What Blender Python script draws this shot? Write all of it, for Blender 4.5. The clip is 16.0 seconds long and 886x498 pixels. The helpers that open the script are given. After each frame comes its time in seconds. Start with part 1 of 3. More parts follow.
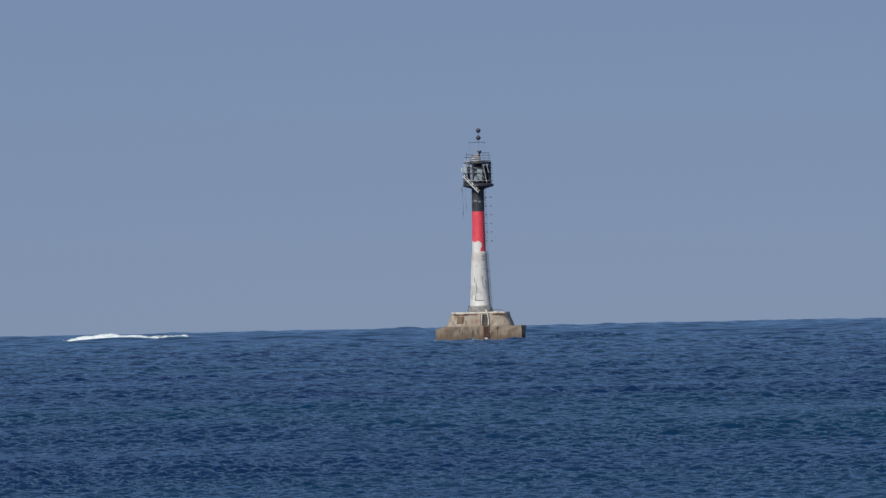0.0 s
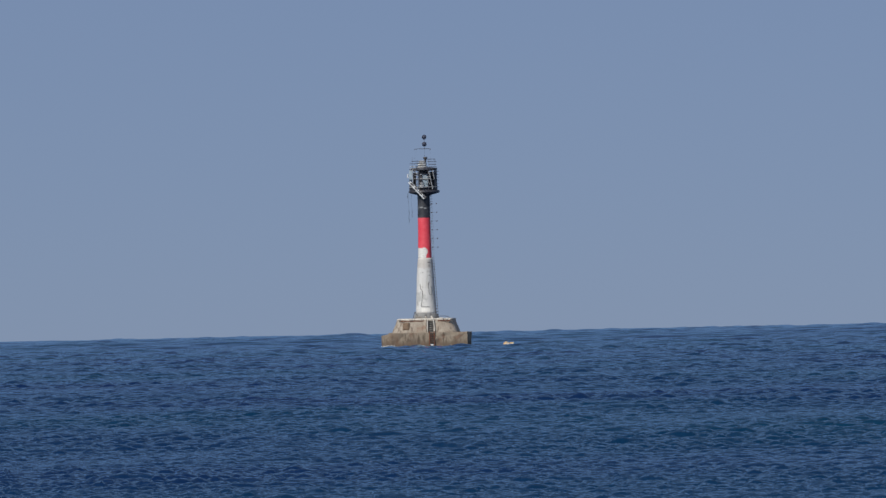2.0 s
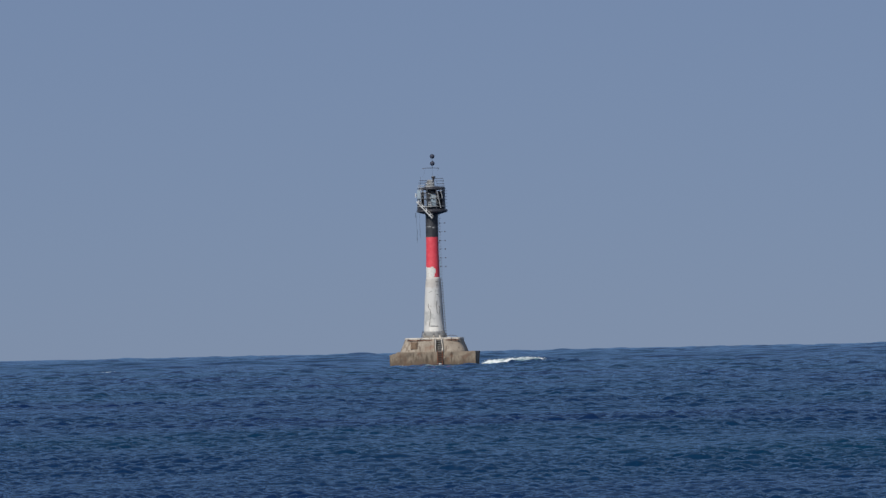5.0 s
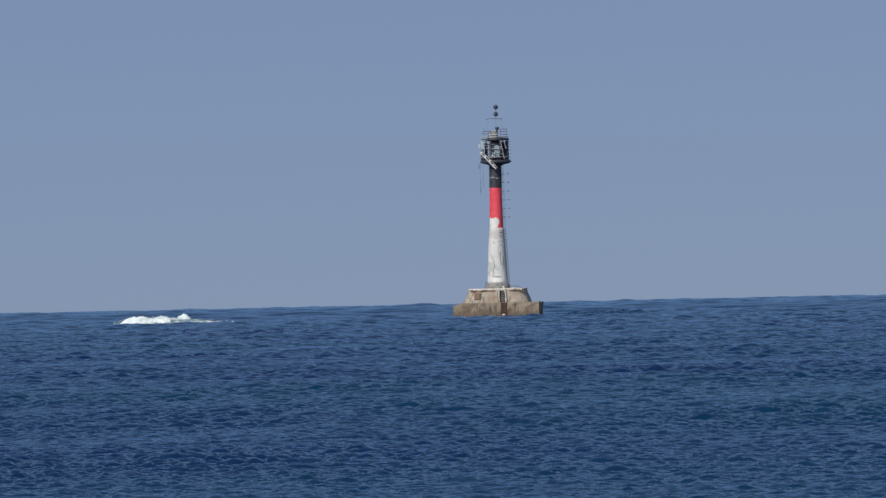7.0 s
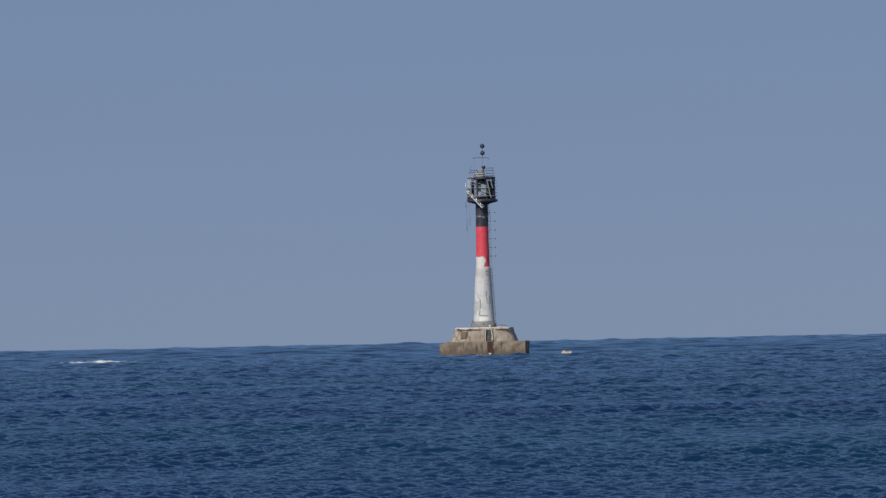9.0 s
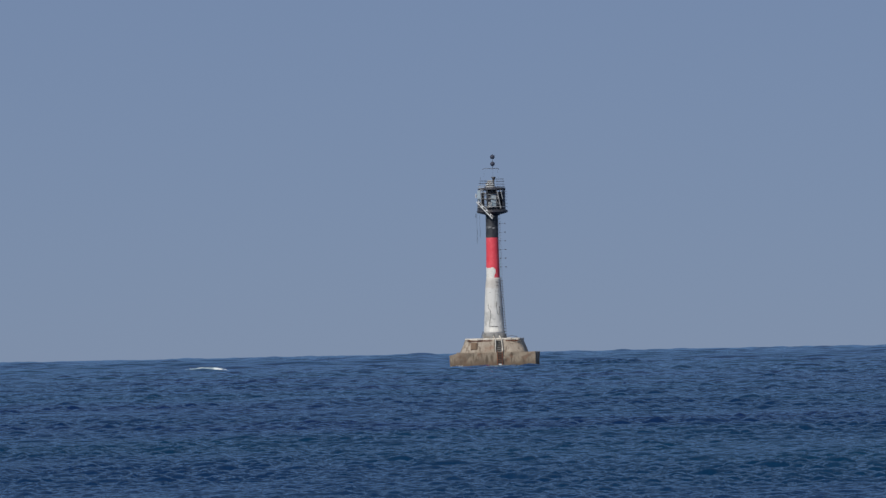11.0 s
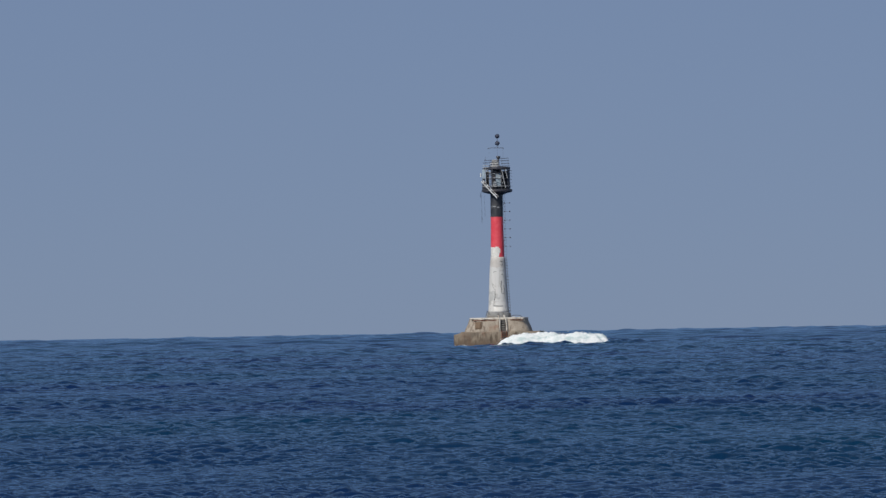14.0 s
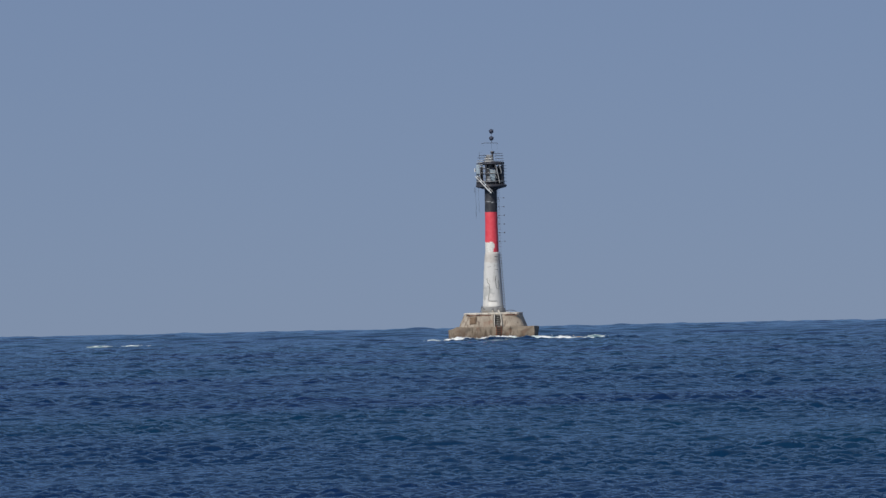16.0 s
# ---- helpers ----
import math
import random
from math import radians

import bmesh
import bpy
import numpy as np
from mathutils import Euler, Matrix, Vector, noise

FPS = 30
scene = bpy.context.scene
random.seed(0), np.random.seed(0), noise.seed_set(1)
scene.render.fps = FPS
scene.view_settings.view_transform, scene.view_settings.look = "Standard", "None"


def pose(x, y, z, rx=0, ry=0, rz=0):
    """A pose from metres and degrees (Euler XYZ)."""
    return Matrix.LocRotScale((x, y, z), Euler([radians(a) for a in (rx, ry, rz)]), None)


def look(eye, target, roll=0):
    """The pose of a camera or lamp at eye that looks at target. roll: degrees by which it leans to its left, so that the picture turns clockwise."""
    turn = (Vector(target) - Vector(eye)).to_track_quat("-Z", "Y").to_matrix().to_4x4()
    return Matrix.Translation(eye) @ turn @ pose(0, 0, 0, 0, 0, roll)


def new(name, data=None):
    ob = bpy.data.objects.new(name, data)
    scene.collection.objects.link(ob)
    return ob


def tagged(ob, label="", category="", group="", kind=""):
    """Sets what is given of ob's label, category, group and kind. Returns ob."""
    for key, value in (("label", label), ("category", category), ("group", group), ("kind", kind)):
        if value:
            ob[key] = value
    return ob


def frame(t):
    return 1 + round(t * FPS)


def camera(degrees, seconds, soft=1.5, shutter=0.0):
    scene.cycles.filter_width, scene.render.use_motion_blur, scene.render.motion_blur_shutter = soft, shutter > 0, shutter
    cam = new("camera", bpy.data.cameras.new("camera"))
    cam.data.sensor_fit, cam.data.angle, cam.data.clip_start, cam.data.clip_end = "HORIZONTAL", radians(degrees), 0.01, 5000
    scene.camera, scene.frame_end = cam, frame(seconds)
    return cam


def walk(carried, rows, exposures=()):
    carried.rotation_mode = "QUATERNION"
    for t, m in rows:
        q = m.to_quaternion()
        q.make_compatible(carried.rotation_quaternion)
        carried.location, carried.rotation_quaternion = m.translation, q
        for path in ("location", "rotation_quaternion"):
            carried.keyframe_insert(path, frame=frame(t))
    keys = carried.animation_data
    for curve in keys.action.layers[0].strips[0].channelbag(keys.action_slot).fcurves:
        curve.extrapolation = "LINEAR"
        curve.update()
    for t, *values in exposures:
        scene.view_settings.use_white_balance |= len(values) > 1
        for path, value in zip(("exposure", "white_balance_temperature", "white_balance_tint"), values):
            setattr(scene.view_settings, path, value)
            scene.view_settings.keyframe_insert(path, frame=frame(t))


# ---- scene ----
EYE = 1.66          # height of the lens over the mean water
FAR = 900.0         # way to the beacon tower
cam = camera(6.0, 16.0, soft=1.45)


def aim(yaw, pitch, roll):
    return pose(0, 0, EYE, 90 + pitch, 0, yaw) @ pose(0, 0, 0, 0, 0, -roll)


walk(cam, [(t, aim(yaw, pitch, roll)) for t, yaw, pitch, roll in (
    (0.0, 0.2442, 0.5166, 1.24), (0.5, 0.2302, 0.3896, 1.26), (1.0, 0.2443, 0.4335, 1.22), (1.5, 0.0267, 0.4966, 1.22),
    (2.0, -0.1237, 0.552, 1.22), (2.5, -0.1839, 0.6211, 1.22), (3.0, -0.0225, 0.5694, 1.22), (3.2, 0.0163, 0.5526, 1.22),
    (5.3, -0.1223, 0.6913, 1.22), (5.5, -0.1489, 0.6415, 1.22), (6.0, -0.0728, 0.2308, 1.22), (6.5, 0.4255, 0.3837, 1.22),
    (7.0, 0.3658, 0.3591, 1.22), (7.5, 0.2713, 0.6033, 1.22), (8.0, 0.3453, 0.4986, 1.22), (8.5, 0.2791, 0.66, 1.14),
    (8.7, 0.2649, 0.6196, 1.14), (11.0, 0.3354, 0.6956, 1.16), (11.5, 0.3342, 0.721, 1.16), (12.0, 0.3551, 0.7161, 1.12),
    (12.5, 0.3403, 0.6697, 1.12), (13.0, 0.3148, 0.5932, 1.16), (13.5, 0.3622, 0.5285, 1.12), (14.0, 0.3692, 0.5554, 1.02),
    (14.5, 0.3515, 0.558, 1.04), (15.0, 0.3449, 0.6013, 1.06), (15.5, 0.3326, 0.5458, 1.16), (16.0, 0.3316, 0.5224, 1.18))],
     [(0.0, 0.03), (2.0, 0.03), (3.0, -0.04), (5.3, -0.05), (5.7, -0.04), (6.0, 0.0), (6.3, 0.1), (7.0, 0.1), (7.5, 0.04), (8.0, 0.0), (8.5, -0.05),
      (11.0, -0.05), (14.0, -0.07), (15.0, -0.04), (16.0, -0.02)])

# ---- light ----
SUN_TURN, SUN_HEIGHT = 212.0, 38.0     # compass turn from +y clockwise, and height
scene.view_settings.exposure = 0.0
world = bpy.data.worlds.new("world")
scene.world = world
world.use_nodes = True
wn = world.node_tree.nodes
wl = world.node_tree.links
sky = wn.new("ShaderNodeTexSky")
sky.sky_type = "NISHITA"
sky.sun_disc = False
sky.sun_elevation = radians(SUN_HEIGHT)
sky.sun_rotation = radians(SUN_TURN)
sky.air_density, sky.dust_density, sky.ozone_density = 0.47, 0.1, 4.0
tint = wn.new("ShaderNodeMix")
tint.data_type, tint.blend_type = "RGBA", "MULTIPLY"
tint.inputs["Factor"].default_value = 1.0
tint.inputs["B"].default_value = (0.86, 0.82, 0.99, 1)
wl.new(sky.outputs["Color"], tint.inputs["A"])
haze = wn.new("ShaderNodeMix")     # even sea haze over the clear sky
haze.data_type = "RGBA"
haze.inputs["Factor"].default_value = 0.66
haze.inputs["B"].default_value = (4.05, 5.5, 8.3, 1)
wl.new(tint.outputs["Result"], haze.inputs["A"])
wl.new(haze.outputs["Result"], wn["Background"].inputs["Color"])
wn["Background"].inputs["Strength"].default_value = 0.048
sun = new("sun", bpy.data.lights.new("sun", "SUN"))
sun.data.energy, sun.data.angle, sun.data.color = 3.3, radians(0.53), (1.0, 0.95, 0.87)
a, e = radians(SUN_TURN), radians(SUN_HEIGHT)
sun_way = Vector((math.sin(a) * math.cos(e), math.cos(a) * math.cos(e), math.sin(e)))
sun.matrix_world = look(sun_way * 50 + Vector((0, FAR, 0)), (0, FAR, 0))


# ---- materials ----
class Nodes:
    """A material and short ways to add its nodes."""

    def __init__(self, name, rough=0.6, metal=0.0):
        self.mat = bpy.data.materials.new(name)
        self.mat.use_nodes = True
        self.n, self.l = self.mat.node_tree.nodes, self.mat.node_tree.links
        self.b = self.n["Principled BSDF"]
        self.b.inputs["Roughness"].default_value = rough
        self.b.inputs["Metallic"].default_value = metal
        self.co = self.n.new("ShaderNodeTexCoord").outputs["Object"]

    def put(self, value, socket):
        if isinstance(value, (int, float)):
            socket.default_value = value
        elif isinstance(value, tuple):
            socket.default_value = (*value, 1.0) if len(value) == 3 and socket.type == "RGBA" else value
        else:
            self.l.new(value, socket)

    def noise(self, scale, detail=4.0, rough=0.55, stretch=(1, 1, 1), move=(0, 0, 0), out="Fac"):
        m = self.n.new("ShaderNodeMapping")
        m.inputs["Scale"].default_value, m.inputs["Location"].default_value = stretch, move
        self.l.new(self.co, m.inputs["Vector"])
        t = self.n.new("ShaderNodeTexNoise")
        t.inputs["Scale"].default_value, t.inputs["Detail"].default_value = scale, detail
        t.inputs["Roughness"].default_value = rough
        self.l.new(m.outputs["Vector"], t.inputs["Vector"])
        return t.outputs[out]

    def step(self, value, low, high, a=0.0, b=1.0):
        r = self.n.new("ShaderNodeMapRange")
        r.interpolation_type = "SMOOTHSTEP"
        for key, v in (("Value", value), ("From Min", low), ("From Max", high), ("To Min", a), ("To Max", b)):
            self.put(v, r.inputs[key])
        return r.outputs["Result"]

    def math(self, op, a, b=0.0):
        m = self.n.new("ShaderNodeMath")
        m.operation = op
        self.put(a, m.inputs[0])
        self.put(b, m.inputs[1])
        return m.outputs[0]

    def mix(self, f, a, b):
        m = self.n.new("ShaderNodeMix")
        m.data_type = "RGBA"
        self.put(f, m.inputs["Factor"])
        self.put(a, m.inputs["A"])
        self.put(b, m.inputs["B"])
        return m.outputs["Result"]

    def xyz(self):
        s = self.n.new("ShaderNodeSeparateXYZ")
        self.l.new(self.co, s.inputs[0])
        return s.outputs

    def color(self, value):
        self.put(value, self.b.inputs["Base Color"])
        return self

    def bump(self, height, distance, strength=1.0):
        b = self.n.new("ShaderNodeBump")
        b.inputs["Distance"].default_value, b.inputs["Strength"].default_value = distance, strength
        self.l.new(height, b.inputs["Height"])
        self.l.new(b.outputs["Normal"], self.b.inputs["Normal"])
        return self


def water_material():
    """Deep blue water body under a clear sky-reflecting skin."""
    w = Nodes("sea_water", 0.5)
    w.b.inputs["Specular IOR Level"].default_value = 0.0
    big = w.noise(0.02, 3, stretch=(1, 0.5, 1))
    small = w.noise(0.5, 3, stretch=(1, 0.4, 1))
    col = w.mix(w.step(big, 0.35, 0.65), (0.003, 0.013, 0.068), (0.001, 0.027, 0.066))
    col = w.mix(w.step(small, 0.5, 0.8, 0, 0.5), col, (0.002, 0.026, 0.070))
    w.color(col)
    fine = w.noise(5.0, 5, 0.65, stretch=(0.6, 1.5, 1))
    ripple = w.noise(1.0, 3, 0.6, stretch=(4.0, 1.0, 1), move=(4, 2, 0))
    w.bump(w.math("ADD", w.math("MULTIPLY", fine, 0.3), ripple), 0.05)
    normal = w.b.inputs["Normal"].links[0].from_socket
    skin, rim, both = w.n.new("ShaderNodeBsdfGlossy"), w.n.new("ShaderNodeFresnel"), w.n.new("ShaderNodeMixShader")
    skin.inputs["Roughness"].default_value = 0.05
    skin.inputs["Color"].default_value = (0.59, 0.785, 0.905, 1.0)
    rim.inputs["IOR"].default_value = 1.34
    w.l.new(normal, skin.inputs["Normal"])
    w.l.new(normal, rim.inputs["Normal"])
    w.l.new(rim.outputs[0], both.inputs[0])
    w.l.new(w.b.outputs[0], both.inputs[1])
    w.l.new(skin.outputs[0], both.inputs[2])
    w.l.new(both.outputs[0], w.n["Material Output"].inputs["Surface"])
    return w.mat


def foam_material():
    w = Nodes("sea_foam", 0.8)
    n = w.noise(1.1, 6, 0.7, stretch=(0.7, 1, 1.6))
    w.color(w.mix(w.step(n, 0.36, 0.56), (0.48, 0.59, 0.59), (0.84, 0.86, 0.86)))
    return w.bump(w.noise(6.0, 4, 0.65), 0.025).mat


def thin_foam_material():
    w = Nodes("broken_foam", 0.6)
    n = w.noise(1.2, 6, 0.72, stretch=(0.6, 0.5, 2.2))
    w.color(w.mix(w.step(n, 0.42, 0.60), (0.10, 0.19, 0.22), (0.84, 0.87, 0.87)))
    return w.bump(w.noise(7.0, 4, 0.7), 0.05).mat


def concrete_material(name, base, dark, rust, pale, tide=None):
    w = Nodes(name, 0.88)
    x, y, z = w.xyz()
    blotch = w.noise(0.55, 5, 0.6)
    grain = w.noise(6.0, 5, 0.7)
    streak = w.noise(1.6, 4, 0.6, stretch=(1.6, 1.6, 0.22), move=(3, 1, 0))
    col = w.mix(w.step(blotch, 0.38, 0.62), base, pale)
    col = w.mix(w.step(streak, 0.52, 0.66, 0, 0.85), col, dark)
    spots = w.noise(1.1, 3, 0.5, move=(9, 4, 2))
    col = w.mix(w.step(spots, 0.60, 0.72, 0, 0.6), col, rust)
    col = w.mix(w.step(grain, 0.30, 0.70, 0.25, 0), col, dark)
    if tide:
        line = w.math("ADD", z, w.math("MULTIPLY", w.math("SUBTRACT", streak, 0.5), 2.2))
        col = w.mix(w.step(line, 0.85, 0.25, 0, 0.8), col, tide)
        rusty = w.noise(0.45, 4, 0.65, move=(5, 0, 1))
        col = w.mix(w.step(rusty, 0.50, 0.66, 0, 0.5), col, (0.19, 0.115, 0.075))
    w.color(col)
    return w.bump(w.math("ADD", grain, w.math("MULTIPLY", blotch, 2.0)), 0.06).mat


def white_material():
    w = Nodes("weathered_white_render", 0.8)
    patch = w.noise(0.8, 5, 0.65, move=(2, 5, 1))
    streak = w.noise(1.8, 5, 0.6, stretch=(2.0, 2.0, 0.25))
    grain = w.noise(9.0, 4, 0.7)
    col = w.mix(w.step(patch, 0.50, 0.60), (0.63, 0.62, 0.60), (0.45, 0.45, 0.44))
    col = w.mix(w.step(streak, 0.55, 0.72, 0, 0.65), col, (0.36, 0.34, 0.30))
    chips = w.noise(2.3, 4, 0.6, move=(7, 7, 3))
    col = w.mix(w.step(chips, 0.62, 0.66, 0, 0.7), col, (0.45, 0.43, 0.40))
    x, y, z = w.xyz()      # a fresh mortar patch above the foot
    upper = w.step(w.math("ADD", z, w.math("MULTIPLY", w.math("SUBTRACT", patch, 0.5), 1.2)), 8.25, 8.40, 0, 0.7)
    col = w.mix(upper, col, (0.54, 0.50, 0.46))     # older cream coat under the red
    low = w.math("MULTIPLY", w.step(z, 3.62, 3.68), w.step(z, 4.20, 4.14))
    mid = w.math("MULTIPLY", w.step(x, -0.50, -0.46), w.step(x, 0.46, 0.42))
    col = w.mix(w.math("MULTIPLY", w.math("MULTIPLY", low, mid), 0.8), col, (0.78, 0.76, 0.72))
    w.color(col)
    return w.bump(w.math("ADD", grain, chips), 0.03).mat


def band_material():
    """Black over red paint, the red worn off to the white coat at its foot."""
    w = Nodes("banded_paint", 0.55)
    x, y, z = w.xyz()
    n = w.noise(1.6, 5, 0.65, move=(4, 2, 8))
    fine = w.noise(7.0, 4, 0.6)
    zz = w.math("ADD", z, w.math("MULTIPLY", w.math("SUBTRACT", n, 0.5), 0.9))
    # the bare coat climbs higher on the sunny side (-x)
    lobe = w.noise(1.3, 2, 0.5, move=(2, 3, 5))
    lean = w.step(w.math("ADD", x, w.math("MULTIPLY", w.math("SUBTRACT", lobe, 0.5), 1.1)), 0.10, 0.24, 10.55, 9.35)
    bare = w.step(w.math("SUBTRACT", lean, zz), 0.0, 0.05)
    red = w.mix(w.step(n, 0.35, 0.7), (0.70, 0.050, 0.075), (0.76, 0.085, 0.11))
    black = w.mix(w.step(n, 0.45, 0.7), (0.026, 0.028, 0.036), (0.06, 0.06, 0.066))
    scuff = w.math("MULTIPLY", w.step(w.math("ABSOLUTE", w.math("SUBTRACT", z, 14.75)), 0.16, 0.04),
                   w.step(w.noise(3.0, 3, 0.6, move=(1, 8, 3)), 0.50, 0.60))
    black = w.mix(scuff, black, (0.34, 0.35, 0.36))
    edge = w.math("ADD", z, w.math("MULTIPLY", w.math("SUBTRACT", fine, 0.5), 0.12))
    col = w.mix(w.step(edge, 13.66, 13.72), red, black)
    white = w.mix(w.step(fine, 0.45, 0.65), (0.76, 0.74, 0.70), (0.58, 0.56, 0.50))
    col = w.mix(bare, col, white)
    w.color(col)
    return w.bump(w.noise(8.0, 4, 0.7), 0.02).mat


def metal_material(name, col, worn, rough=0.5, metal=0.3):
    w = Nodes(name, rough, metal)
    n = w.noise(2.2, 5, 0.65)
    w.color(w.mix(w.step(n, 0.48, 0.62, 0, 0.8), col, worn))
    return w.bump(w.noise(14.0, 3, 0.6), 0.01).mat


WATER = water_material()
FOAM = foam_material()
THIN = thin_foam_material()
PLINTH = concrete_material("plinth_concrete", (0.34, 0.285, 0.225), (0.17, 0.13, 0.10), (0.26, 0.15, 0.10), (0.42, 0.365, 0.30))
STEP = concrete_material("tidal_concrete", (0.25, 0.20, 0.15), (0.09, 0.065, 0.045), (0.22, 0.12, 0.08), (0.33, 0.275, 0.21), (0.12, 0.085, 0.06))
PALE = concrete_material("pale_coping", (0.62, 0.57, 0.50), (0.32, 0.26, 0.20), (0.36, 0.24, 0.15), (0.70, 0.66, 0.59))
COLLAR = concrete_material("collar_mortar", (0.22, 0.22, 0.22), (0.10, 0.10, 0.10), (0.22, 0.18, 0.14), (0.30, 0.30, 0.29))
RENDER = white_material()
BANDS = band_material()
DARK = metal_material("dark_painted_steel", (0.050, 0.052, 0.066), (0.10, 0.09, 0.09))
GREY = metal_material("galvanised_steel", (0.13, 0.135, 0.15), (0.09, 0.07, 0.06), 0.5, 0.5)
PALER = metal_material("bleached_steel", (0.42, 0.43, 0.44), (0.24, 0.23, 0.22), 0.5, 0.1)
LIGHT = metal_material("pale_painted_steel", (0.74, 0.75, 0.75), (0.50, 0.48, 0.45), 0.5, 0.0)
GLASSY = metal_material("dull_lantern_panel", (0.36, 0.44, 0.50), (0.24, 0.30, 0.35), 0.3, 0.0)
RUST = metal_material("rusty_iron", (0.20, 0.075, 0.04), (0.10, 0.045, 0.03), 0.8, 0.1)
BLUE = metal_material("bleached_rope", (0.16, 0.22, 0.30), (0.10, 0.13, 0.18), 0.9, 0.0)
# dark of the cracks, also used as painted shade on stair and ladder recess
CRACK_SHADE = metal_material("crack_and_recess_shade", (0.05, 0.045, 0.04), (0.10, 0.09, 0.08), 0.95, 0.0)
OCHRE = metal_material("ochre_weed_rock", (0.56, 0.36, 0.16), (0.80, 0.76, 0.66), 0.45, 0.0)


# ---- building helpers ----
def mesh_of(bm, material, name, smooth=False):
    bmesh.ops.recalc_face_normals(bm, faces=bm.faces)
    me = bpy.data.meshes.new(name)
    bm.to_mesh(me)
    bm.free()
    me.materials.append(material)
    if smooth:
        me.polygons.foreach_set("use_smooth", [True] * len(me.polygons))
    return me


def part(name, bm, material, parent, label="", smooth=False):
    ob = new(name, mesh_of(bm, material, name, smooth))
    ob.parent = parent
    return tagged(ob, label)


def box(bm, lo, hi, bevel=0.0, m=None):
    made = bmesh.ops.create_cube(bm, size=1.0)["verts"]
    c, d = [(p + q) / 2 for p, q in zip(lo, hi)], [q - p for p, q in zip(lo, hi)]
    bmesh.ops.transform(bm, matrix=(m or Matrix()) @ Matrix.Translation(c) @ Matrix.Diagonal((*d, 1)), verts=made)
    if bevel:
        edges = list({e for v in made for e in v.link_edges})
        bmesh.ops.bevel(bm, geom=edges, offset=bevel, segments=1, affect="EDGES")
    return bm


def rod(bm, p, q, r, sides=8):
    p, q = Vector(p), Vector(q)
    m = Matrix.Translation((p + q) / 2) @ (q - p).to_track_quat("Z", "Y").to_matrix().to_4x4()
    bmesh.ops.create_cone(bm, cap_ends=True, segments=sides, radius1=r, radius2=r, depth=(q - p).length, matrix=m)
    return bm


def ring(bm, r, z, thick, sides=24, a0=0.0, a1=360.0, x=0.0):
    n = max(3, round(sides * (a1 - a0) / 360))
    pts = [(x + r * math.cos(radians(a0 + (a1 - a0) * i / n)), r * math.sin(radians(a0 + (a1 - a0) * i / n)), z) for i in range(n + 1)]
    for p, q in zip(pts, pts[1:]):
        rod(bm, p, q, thick, 6)
    return bm


def turned(bm, profile, sides=40, rough=0.0, seed=0, squeeze=None):
    """A closed solid turned about z from (radius, height) pairs, its skin uneven by rough."""
    rings = []
    for r, z in profile:
        row = []
        for i in range(sides):
            ang = 2 * math.pi * i / sides
            rr = r if squeeze is None else squeeze(r, z, ang)
            if rough:
                rr += rough * noise.fractal((math.cos(ang) * r * 0.8 + seed, math.sin(ang) * r * 0.8, z * 0.8), 1.0, 2.0, 4)
            row.append(bm.verts.new((rr * math.cos(ang), rr * math.sin(ang), z)))
        rings.append(row)
    for a, b in zip(rings, rings[1:]):
        for i in range(sides):
            bm.faces.new((a[i], a[(i + 1) % sides], b[(i + 1) % sides], b[i]))
    bm.faces.new(rings[0])
    bm.faces.new(rings[-1])
    return bm


def levels(points, pitch):
    """More heights between (radius, height) pairs."""
    out = []
    for (r0, z0), (r1, z1) in zip(points, points[1:]):
        n = max(1, round(math.hypot(r1 - r0, z1 - z0) / pitch))
        out += [(r0 + (r1 - r0) * i / n, z0 + (z1 - z0) * i / n) for i in range(n)]
    return out + [points[-1]]


# ---- the sea ----
NEAR, REACH, HALF = 62.0, 4700.0, radians(3.58)
CHOP = 0.070    # steepness of each train of the wind chop
DRIFT = 1.3     # metres a second at which the chop runs towards the shore


def sea_grid(cols):
    """Rows of distance and columns of bearing, finer near the shore."""
    r, rows = NEAR, []
    while r < REACH:
        rows.append(r)
        r *= 1 + float(np.interp(r, [60, 300, 900, 1500, 3000, 4700], [0.00049, 0.00049, 0.00088, 0.0013, 0.0024, 0.006]))
    return np.array(rows), np.linspace(-HALF, HALF, cols), np.gradient(np.array(rows))


